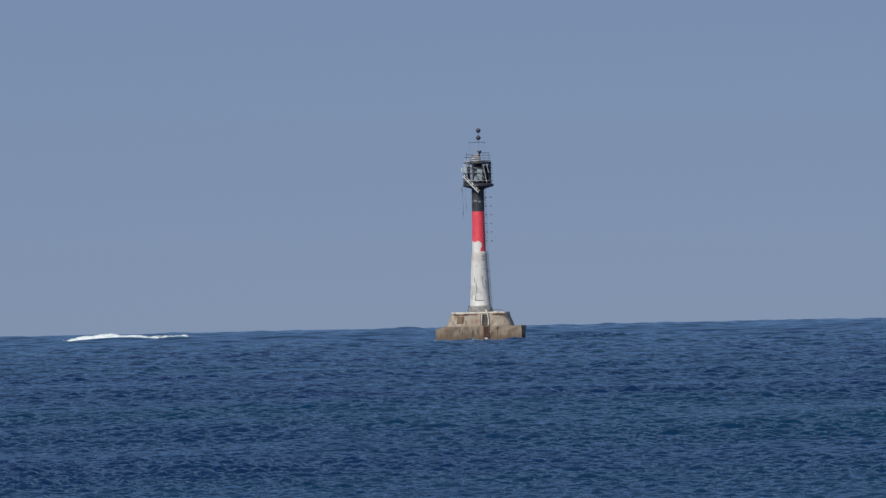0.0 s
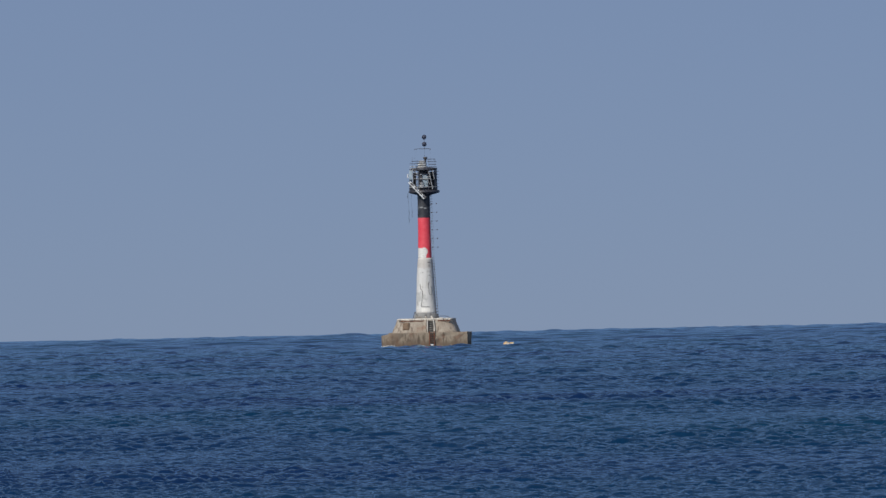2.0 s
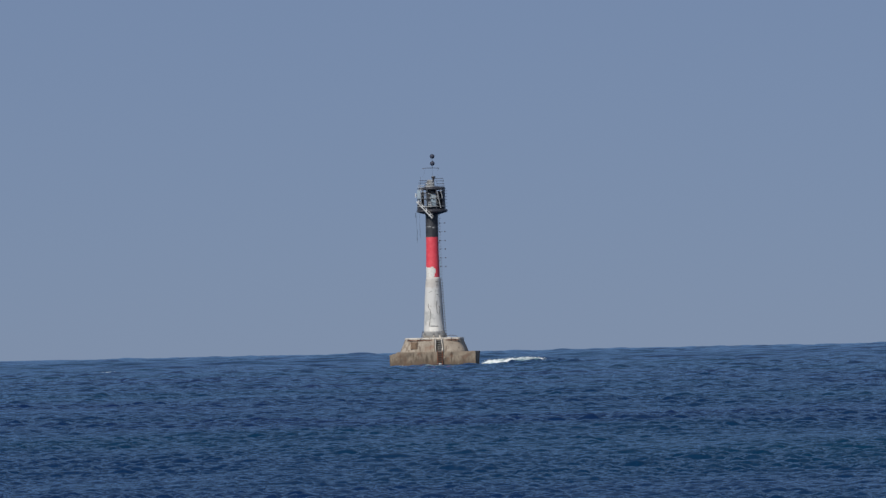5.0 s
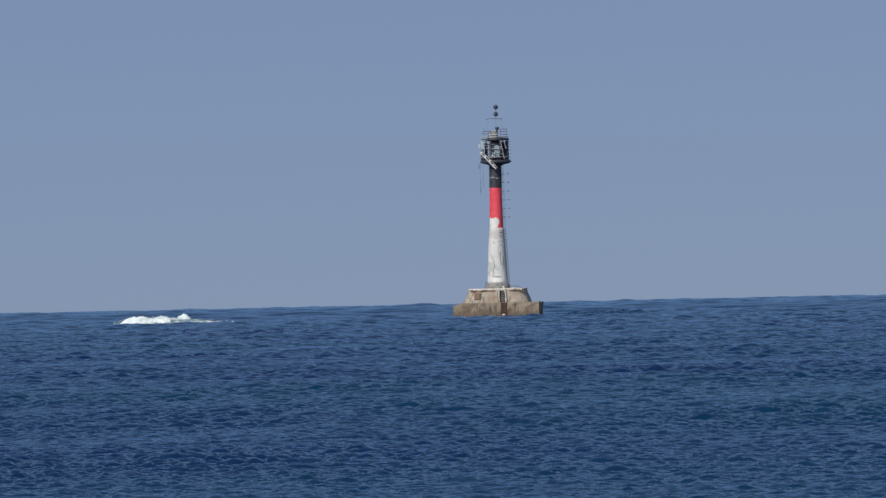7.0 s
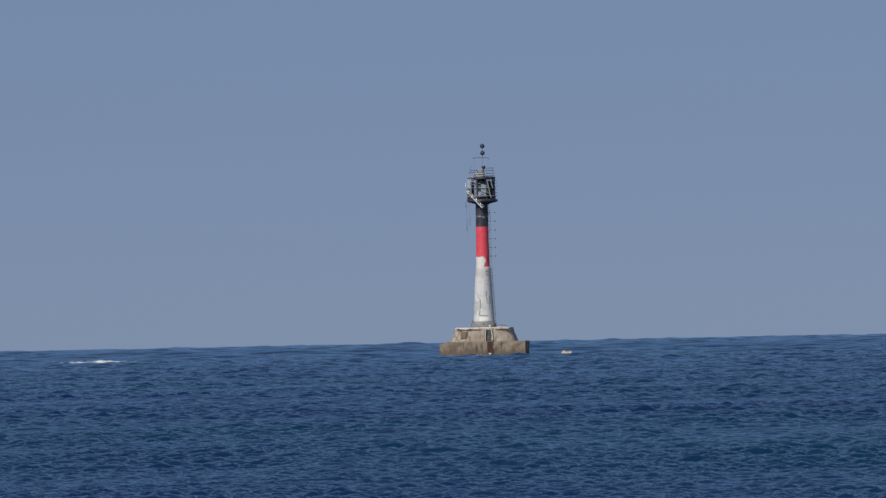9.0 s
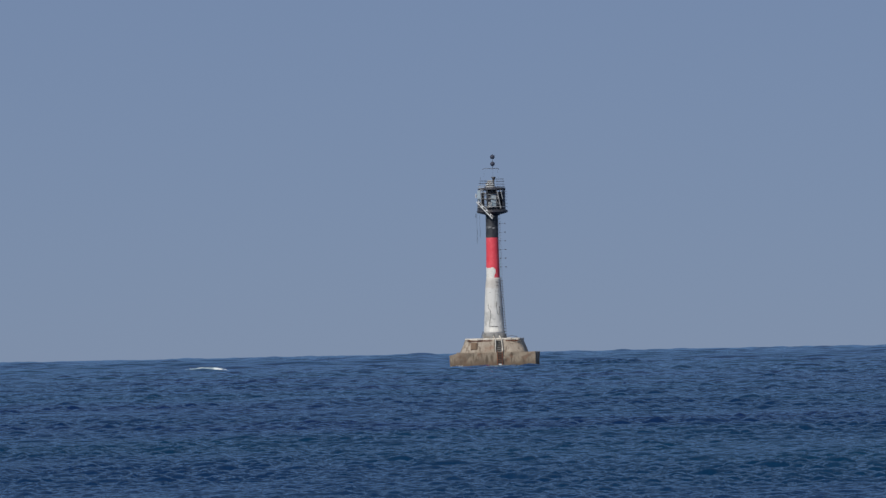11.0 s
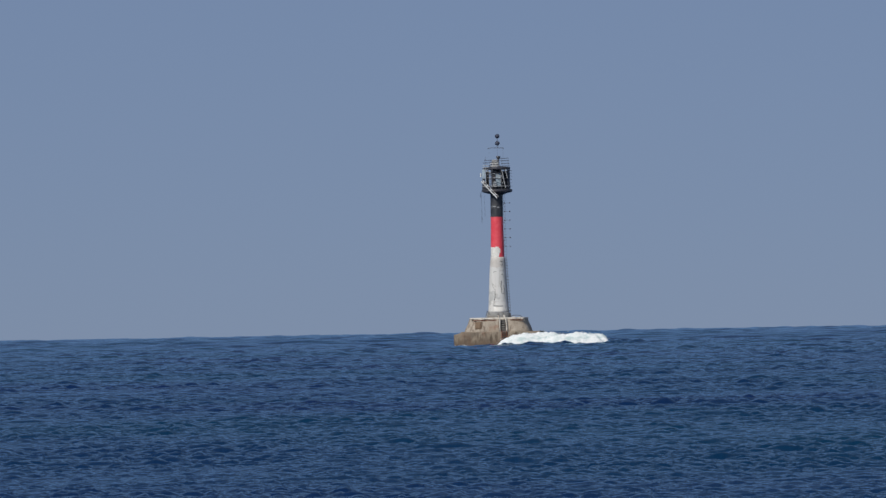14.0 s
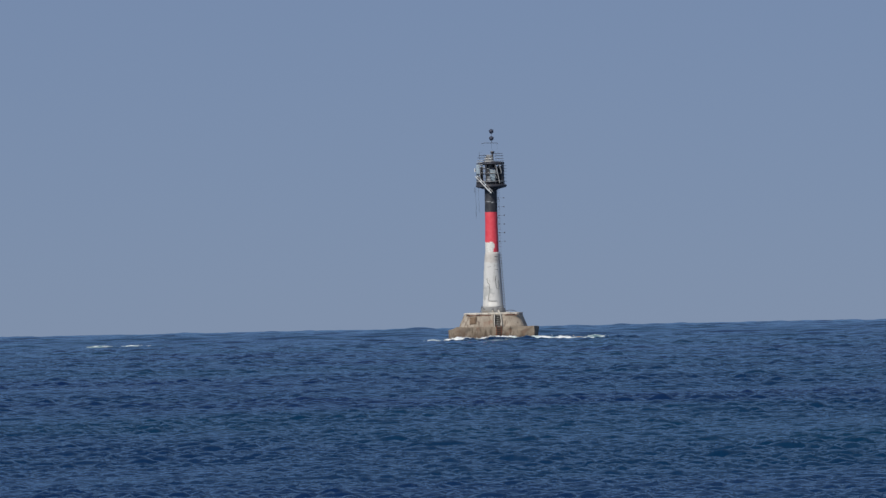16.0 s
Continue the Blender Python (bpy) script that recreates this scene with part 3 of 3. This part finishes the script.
    thin = mesh_of(rod(bmesh.new(), (-0.10, 0, 0), (0.10, 0, 0), 0.014, 6), GREY, "rung")
    z = low + 0.2
    while z < high:
        ob = new("rung", rung if z < 9.4 else thin)
        ob.parent, ob.location = climb, (at_height(z), -0.25, z)
        z += 0.3
    hoop = bmesh.new()
    ring(hoop, 0.36, 0, 0.0035, 16, -90, 90)
    hoop = mesh_of(hoop, GREY, "hoop")
    clip = mesh_of(box(bmesh.new(), (0.28, -0.1, -0.055), (0.41, 0.1, 0.055), 0.01), DARK, "bracket")
    z = 10.55
    while z < 15.3:
        ob = new("hoop", hoop)
        ob.parent, ob.location = climb, (at_height(z) + 0.05, -0.2, z)
        for off in (0.13 + 0.07, -0.36):
            ob = new("bracket", clip)
            ob.parent, ob.location = climb, (at_height(z) + off, -0.2, z)
        z += 0.925
    for z in np.arange(3.6, 16, 1.9):
        part("stand_off", rod(bmesh.new(), (shaft_r(z) - 0.1, -0.1, z), (at_height(z), -0.1, z), 0.025, 6), GREY, climb)

    # loose lines that dangle from the gallery
    for k, (x, z0, z1, th) in enumerate(((-1.60, 16.5, 13.0, 0.014), (-1.30, 16.2, 14.7, 0.012), (-1.26, 14.8, 13.7, 0.022), (-1.70, 16.3, 15.8, 0.035), (-1.58, 14.6, 13.2, 0.022))):
        bm = bmesh.new()
        last = Vector((x, -0.7, z0))
        n = 12
        for i in range(1, n + 1):
            p = Vector((x + 0.03 * math.sin(i * 1.1 + k), -0.7 + 0.04 * math.sin(i * 0.8), z0 + (z1 - z0) * i / n))
            rod(bm, last, p, th, 5)
            last = p
        part("loose_line", bm, BLUE, tower, "frayed bluish line hanging from the gallery")
    # broken rail on the plinth
    bm = bmesh.new()
    pts = [(1.2, -0.9, 3.15), (1.9, -1.0, 3.22), (2.35, -1.0, 3.12), (2.6, -1.0, 2.86)]
    for p, q in zip(pts, pts[1:]):
        rod(bm, p, q, 0.03, 6)
    part("bent_rail", bm, GREY, tower, "bent thin rail on the plinth")
    bm = bmesh.new()
    for p, q in (((-1.2, -0.9, 3.7), (-1.42, -1.0, 2.86)), ((-1.2, -0.9, 3.7), (-0.9, -0.95, 3.3))):
        rod(bm, p, q, 0.03, 6)
    part("bent_rail", bm, GREY, tower)
    return tower


beacon_tower()


# ---- rocks awash ----
def awash_rock(x, y, size, height, seed):
    bm = bmesh.new()
    bmesh.ops.create_icosphere(bm, subdivisions=3, radius=1.0)
    for v in bm.verts:
        k = 1 + 0.35 * noise.fractal(v.co * 1.4 + Vector((seed, 0, 0)), 1, 2, 4)
        v.co = Vector((v.co.x * size * k, v.co.y * size * 0.8 * k, v.co.z * height * k))
    ob = tagged(new("rock", mesh_of(bm, OCHRE, "rock")), "wet ochre rock awash beside the tower", "rock", "rocks awash")
    ob.location = (x, y, 0.03)
    return ob


awash_rock(8.45, 897.5, 0.36, 0.28, 1)
awash_rock(9.0, 897.9, 0.28, 0.24, 5)


# ---- breaking water ----
def foam_mesh(length, depth, height, seed, lumpy, lean, flat=1.9):
    """A long torn ridge of foam, thin at both ends, with flung flecks; lean moves its hump along it."""
    bm = bmesh.new()
    nx, ny = max(16, int(length / 0.07)), max(8, int(depth / 0.16))
    grid = []
    for i in range(nx + 1):
        u = 2 * i / nx - 1
        hump = u - lean * (1 - u * u)
        row = []
        for j in range(ny + 1):
            v = 2 * j / ny - 1
            p = Vector((u * length * 0.5 + seed * 7.3, v * depth * 0.5, seed))
            wild = noise.fractal(p * 0.55, 1, 2, 3)
            fine = noise.fractal(p * 3.2, 0.9, 2, 4)
            env = max(0.0, 1 - abs(hump) ** flat) ** 0.75 * max(0.0, 1 - v * v) ** 0.5
            n = max(0.0, 0.92 + 0.15 * wild * lumpy + 0.10 * fine * lumpy)
            back = 0.04 * fine * depth
            row.append(bm.verts.new((u * length / 2, v * depth / 2 + back, height * env * n - 0.3 * (1 - env))))
        grid.append(row)
    for i in range(nx):
        for j in range(ny):
            bm.faces.new((grid[i][j], grid[i + 1][j], grid[i + 1][j + 1], grid[i][j + 1]))
    rng = random.Random(seed)
    for k in range(int(7 * length * lumpy)):
        u = rng.uniform(-1.08, 1.08)
        r = rng.uniform(0.012, 0.034)
        top = height * max(0.0, 1 - abs(u - lean * (1 - u * u)) ** flat) ** 0.75
        at = Matrix.Translation((u * length / 2, rng.uniform(-0.3, 0.3) * depth, top * rng.uniform(0.8, 1.03) + rng.uniform(-0.05, 0.04)))
        bmesh.ops.create_icosphere(bm, subdivisions=1, radius=r, matrix=at @ Matrix.Diagonal((2.2, 1, 0.8, 1)))
    return bm


def surf(name, label):
    ob = new(name)
    return tagged(ob, label, "breaking wave", "breaking waves")


KEYED = []      # (object, rows) for motions()


def foam_piece(parent, length, depth, height, seed, rows, material=FOAM, lumpy=1.0, lean=0.0, flat=1.9):
    """One rigid ridge; rows of (seconds, x, y towards the open sea, height of its top over the water)."""
    ob = new("foam", mesh_of(foam_mesh(length, depth, height, seed, lumpy, lean, flat), material, "foam", True))
    ob.parent = parent
    rows = [(t, pose(x, y, top - height)) for t, x, y, top in rows]
    if rows[0][0] > 0:
        rows.insert(0, (0.0, rows[0][1]))
    if rows[-1][0] < 16:
        rows.append((16.0, rows[-1][1]))
    KEYED.append((ob, rows))
    return ob


DOWN = -0.6

# the breaker that peels across the tower's foot, 11.5 to 16 s
peel = surf("breaking_wave", "white breaking wave that peels round the tower's base")
peel.location = (0, FAR - 6.5, 0)
foam_piece(peel, 7.2, 1.8, 1.4, 101, [(11.2, 8.2, -4, DOWN), (11.5, 8.2, -4.5, 0.1), (11.9, 7.8, -5, 0.56), (12.25, 8.1, -5, 0.92), (12.6, 8.0, -4.5, 1.1), (13.0, 7.9, -3, 1.2),
                                      (13.6, 7.8, -2, 1.3), (14.0, 7.7, -1, 1.33), (14.5, 7.6, 0, 1.04), (14.8, 7.0, 0, 1.05), (15.0, 6.7, 0, 1.08), (15.3, 6.6, 0, 0.80), (15.6, 6.7, 0, 0.60), (16.0, 6.6, 0, 0.42)], lean=0.1, flat=3.6)
foam_piece(peel, 5.6, 1.7, 1.3, 102, [(11.5, 9.4, -4, DOWN), (11.9, 8.9, -4.5, 0.46), (12.3, 9.3, -4.5, 0.88), (12.8, 9.2, -3.5, 1.12), (13.5, 9.2, -2, 1.25), (14.0, 9.0, 0.2, 1.2),
                                      (14.5, 9.3, 0.2, 1.02), (15.0, 9.3, 0.2, 0.72), (15.5, 9.5, 0.2, 0.48), (16.0, 9.4, 0.2, 0.36)], lean=0.45, flat=3.2)
FRONT = [(11.9, 4.9), (12.3, 4.3), (13.1, 2.9), (13.4, 1.7), (14.0, -0.4), (14.6, -1.5), (15.0, -3.3), (15.3, -5.0), (15.6, -6.4), (16.0, -6.9)]
TOPS = [(11.9, DOWN), (12.3, 0.6), (13.1, 1.22), (13.4, 1.32), (14.0, 1.35), (14.6, 1.10), (15.0, 0.98), (15.3, 0.82), (15.6, 0.68), (16.0, 0.52)]
foam_piece(peel, 6.4, 1.8, 1.4, 103, [(t, x + 3.1, -0.3, top) for (t, x), (_, top) in zip(FRONT, TOPS)], lean=0.1, flat=2.6)
foam_piece(peel, 7.4, 1.7, 1.4, 104, [(t, x + (4.6 if t < 14.2 else 4.6 + 1.1 * (t - 14.2)), -0.1, top * 1.02) for (t, x), (_, top) in zip(FRONT, TOPS)], lean=0.1, flat=3.2)
foam_piece(peel, 6.0, 1.5, 1.1, 105, [(14.0, 3.6, -0.2, DOWN), (14.5, 3.4, -0.2, 0.98), (14.8, 2.4, -0.2, 1.08), (15.0, 1.9, -0.2, 1.22), (15.3, 1.5, -0.2, 0.88), (15.6, 1.2, -0.2, 0.70), (16.0, 1.0, -0.2, 0.54)], flat=3.0)
foam_piece(peel, 7.0, 1.3, 0.8, 107, [(14.2, 5.6, -0.1, DOWN), (14.7, 5.4, -0.1, 0.92), (15.3, 4.8, -0.1, 0.78), (16.0, 4.4, -0.1, 0.50)], flat=3.0)
foam_piece(peel, 4.6, 1.2, 0.7, 106, [(14.3, 11.0, 0.3, DOWN), (14.8, 11.0, 0.3, 0.70), (15.5, 10.9, 0.3, 0.60), (16.0, 10.8, 0.3, 0.48)], THIN)

# backwash at the weather side of the base, 11.3 to 12.6 s and at the end
wash = surf("backwash", "thin white backwash along the tower's base")
wash.location = (0, FAR - 6, 0)
foam_piece(wash, 3.6, 1.0, 0.6, 201, [(10.7, -4.9, 0, DOWN), (11.2, -5.0, 0, 0.12), (11.6, -5.2, 0, 0.18), (12.2, -5.4, 0, 0.17), (12.7, -5.6, 0, DOWN)])
foam_piece(wash, 2.8, 1.0, 0.5, 202, [(15.2, -6.0, 0, DOWN), (15.7, -6.2, 0, 0.36), (16.0, -6.4, 0, 0.34)], THIN)

BOB = (0.10, 0.20, 0.08, 0.16, 0.05, 0.18, 0.10, 0.14, 0.06)
foam_piece(wash, 2.6, 0.8, 0.4, 203, [(2.0 * k, -4.2 + 0.2 * (k % 3), 0.6, h) for k, h in enumerate(BOB)], THIN, 0.7, flat=3.0)
foam_piece(wash, 3.4, 0.8, 0.4, 204, [(2.0 * k, 3.3 - 0.2 * (k % 3), 0.6, h - 0.02) for k, h in enumerate(BOB[::-1])], THIN, 0.7, flat=3.0)

# spill over the rocks awash, 2.2 to 6.5 s
spill = surf("spilling_wave", "low spilling foam between the tower and the rocks")
spill.location = (0, FAR - 5.0, 0)
foam_piece(spill, 4.8, 1.3, 0.8, 231, [(1.9, 7.2, 0.4, DOWN), (2.25, 7.2, 0.0, 0.16), (2.5, 6.9, -0.6, 0.28), (3.0, 6.7, -1.2, 0.34), (3.3, 6.7, -1.2, 0.40), (4.4, 6.8, -1.0, 0.55),
                                       (5.4, 6.8, -1.0, 0.66), (5.9, 6.6, -0.8, 0.40), (6.4, 6.2, -0.6, 0.24), (6.8, 6.0, -0.7, DOWN)], lean=0.1, flat=3.0)
foam_piece(spill, 7.4, 1.4, 0.9, 232, [(2.6, 8.2, 0.3, DOWN), (3.1, 8.0, 0.2, 0.3), (4.2, 8.6, -0.6, 0.55), (5.3, 9.0, -1.4, 0.80), (5.6, 9.0, -1.4, 0.80), (6.0, 8.4, -0.5, 0.42), (6.3, 8.0, -0.6, DOWN)], THIN, flat=2.6)
foam_piece(spill, 5.0, 1.2, 0.8, 233, [(3.6, 9.0, 0.3, DOWN), (4.6, 9.8, 0, 0.58), (5.3, 10.2, -0.3, 0.74), (5.6, 10.3, -0.4, 0.76), (5.95, 10.2, -0.5, DOWN)], lean=0.2, flat=2.6)

# breakers over the outer reef, seen at the clip's start and again from 5 s
first = surf("reef_breaker", "white water breaking over the far outer reef")
first.location = (0, 1500, 0)
foam_piece(first, 16.0, 3.0, 1.4, 301, [(0.0, -67.0, -3, 1.36), (0.4, -67.6, -3, 1.3), (0.9, -68.2, -3, 1.15), (1.2, -69.5, -1, 0.85), (1.5, -71.5, -2, 0.66), (1.8, -74, -2, 0.45), (2.2, -76, -2, DOWN)], lean=0.1, flat=2.4)
foam_piece(first, 15.0, 2.5, 0.9, 302, [(0.0, -55.0, -2, 0.95), (0.5, -55.6, -2, 0.9), (0.9, -57, -1, 0.74), (1.2, -60, -1, 0.5), (1.6, -62, -1, DOWN)], THIN, lean=-0.2, flat=2.6)
foam_piece(first, 9.0, 2.5, 1.1, 303, [(0.0, -60.5, -3, 1.15), (0.4, -61.5, -2, 1.05), (0.9, -64, -1, 0.85), (1.3, -68, -1, 0.6), (1.7, -72, -1, DOWN)], lean=-0.2)
foam_piece(first, 3.0, 1.5, 1.1, 304, [(0.0, -52.6, -2, 1.05), (0.5, -53.6, -2, 0.95), (0.9, -54.6, -1, 0.9), (1.2, -55.5, -1, 0.5), (1.5, -56, -1, DOWN)])
second = surf("reef_breaker", "white plume and foam breaking over the outer reef")
second.location = (0, FAR - 10, 0)
foam_piece(second, 15.5, 2.4, 0.9, 341, [(4.6, -32.0, 0.4, DOWN), (5.2, -32.2, 0.3, 0.36), (5.9, -31.8, 0.2, 0.42), (6.3, -33.0, 0, 0.58), (7.0, -34.4, -0.4, 0.66), (7.5, -35.6, -0.8, 0.78),
                                         (8.0, -37.2, -1, 0.66), (8.6, -38.8, -1.4, 0.44), (9.2, -40, -1.6, 0.1), (9.7, -40.5, -2, DOWN)], THIN, lean=-0.15, flat=2.2)
foam_piece(second, 12.5, 1.6, 0.6, 342, [(4.6, -32.4, 0.2, DOWN), (5.2, -32.6, 0.1, 0.40), (5.8, -32.2, 0, 0.44), (6.4, -33.2, -0.3, 0.50), (7.0, -34.6, -0.6, 0.50), (8.0, -37.8, -1.4, 0.50), (8.6, -39.2, -1.6, 0.42), (9.4, -40.4, -2, DOWN)], THIN, flat=2.6)
foam_piece(second, 6.6, 2.0, 1.15, 343, [(5.7, -34.2, 0, DOWN), (6.05, -34.5, 0, 0.78), (6.5, -36.0, -0.3, 0.98), (7.0, -37.2, -0.5, 0.86), (7.5, -39.0, -0.9, 0.98), (8.0, -40.2, -1.1, 0.74),
                                         (8.5, -41.6, -1.4, 0.45), (9.1, -42.4, -1.6, DOWN)], lean=-0.15, flat=2.3)
foam_piece(second, 4.5, 1.8, 1.0, 344, [(5.9, -33.0, -0.2, DOWN), (6.3, -34.4, -0.2, 0.75), (6.7, -35.0, -0.5, 0.90), (7.1, -36.0, -0.6, 0.85), (7.6, -38.0, -0.9, 0.90), (8.1, -39.4, -1.2, 0.70), (8.7, -41, -1.4, DOWN)])
foam_piece(second, 2.8, 1.0, 1.2, 345, [(6.3, -32.6, -0.2, DOWN), (6.6, -32.8, -0.2, 0.80), (6.9, -33.3, -0.3, 0.98), (7.15, -33.7, -0.4, 0.8), (7.5, -34.2, -0.5, DOWN)], lumpy=1.4, lean=0.3, flat=1.9)
third = surf("reef_foam", "thin foam streaks lingering over the outer reef")
third.location = (0, FAR + 20, 0)
foam_piece(third, 5.6, 1.4, 0.45, 401, [(9.9, -31.4, 0, DOWN), (10.5, -31.4, 0, 0.48), (11.2, -31.8, 0, 0.50), (12.0, -32.2, 0, 0.44), (12.6, -32.6, 0, 0.46), (13.2, -33.2, 0, 0.34), (13.6, -33.6, 0, DOWN)], THIN)
foam_piece(third, 3.0, 1.2, 0.40, 402, [(9.9, -30.0, 0, DOWN), (10.5, -30.2, 0, 0.40), (11.2, -30.6, 0, 0.44), (12.4, -31.6, 0, 0.34), (13.0, -32.4, 0, DOWN)])
foam_piece(third, 1.4, 1.0, 0.40, 403, [(13.9, -37.4, 0, DOWN), (14.3, -37.6, 0, 0.38), (14.7, -37.9, 0, 0.36), (15.1, -38.4, 0, DOWN)])
foam_piece(third, 5.6, 1.2, 0.45, 404, [(14.5, -38.0, 0, DOWN), (15.0, -38.2, 0, 0.25), (16.0, -38.9, 0, 0.28)], lumpy=1.6)
foam_piece(third, 5.6, 1.2, 0.35, 405, [(14.9, -42.0, 0, DOWN), (15.5, -42.3, 0, 0.28), (16.0, -42.8, 0, 0.32)], THIN, 0.6)
streak = surf("foam_streak", "thin white streak of spent foam on the water")
streak.location = (0, FAR - 30, 0)
foam_piece(streak, 9.0, 1.0, 0.3, 451, [(0.0, -10.2, 0, 0.17), (0.8, -10.4, 0, 0.16), (1.4, -10.6, 0, DOWN)], THIN, 0.6)


# ---- swell that lifts over the rocks ----
def swell_mesh(length, depth, height, seed):
    """A broad low mound of water that carries the same chop as the sea about it."""
    rng = np.random.default_rng(seed)
    u, v = np.meshgrid(np.linspace(-1, 1, 150), np.linspace(-1, 1, 110))
    x, y = u * length / 2, v * depth / 2
    env = (1 - u * u) ** 1.3 * (1 - v * v) ** 1.5
    z = height * env - 0.55 * (1 - env)
    for k in range(80):
        across = 1.0 * 16.0 ** rng.uniform(0, 1) * rng.choice([-1, 1])
        along = 1.2 * 7.0 ** rng.uniform(0, 1)
        amp = 0.055 * min(along, 3 * abs(across)) / (2 * np.pi) * min(1, 6 / abs(across)) ** 0.6 * min(1, 1.5 / along) ** 0.8
        ph = 2 * np.pi * (x / across + y / along) + rng.uniform(0, 6.3)
        z += amp * np.sin(ph + 0.4 * np.sin(ph))
    m, n = x.shape
    i = (np.arange(m - 1)[:, None] * n + np.arange(n - 1)[None, :]).ravel()
    me = bpy.data.meshes.new("swell")
    me.from_pydata(np.stack([x, y, z], -1).reshape(-1, 3).tolist(), [], np.stack([i, i + 1, i + n + 1, i + n], -1).tolist())
    me.materials.append(WATER)
    me.polygons.foreach_set("use_smooth", [True] * len(me.polygons))
    return me


swell = tagged(new("swell", swell_mesh(24, 26, 0.75, 2)), "smooth dark blue swell lifting over the rocks", "wave")
KEYED.append((swell, [(t, pose(11.5, y, z)) for t, y, z in (
    (0.0, 894, -0.34), (0.4, 893.5, -0.95), (2.0, 894, -1.1), (2.9, 894, -0.5), (4.5, 893.5, -0.34), (7.5, 893, -0.34), (7.9, 893, -1.0),
    (8.9, 894, -1.1), (10.4, 895, -0.36), (11.4, 895, -0.28), (12.6, 897, -0.20), (13.5, 897, -0.3), (14.6, 896, -0.4), (16.0, 896, -0.5))]))
surge = tagged(new("swell", swell_mesh(30, 16, 0.7, 5)), "low blue surge running ahead of the breaking wave", "wave")
KEYED.append((surge, [(t, pose(x, FAR - 11.5, z - 0.7)) for t, x, z in (
    (0.0, 9.5, -0.5), (12.8, 9.5, -0.5), (13.3, 8.5, -0.05), (14.0, 4.4, 0.22), (14.6, 3.2, 0.32), (15.0, 2.4, 0.36), (15.5, 1.6, 0.34), (16.0, 1.0, 0.30))]))


def motions():
    walk(sea, [(t, pose(0, -DRIFT * t, -0.1)) for t in (0.0, 4.0, 8.0, 12.0, 16.0)])
    for ob, rows in KEYED:
        walk(ob, rows)


motions()
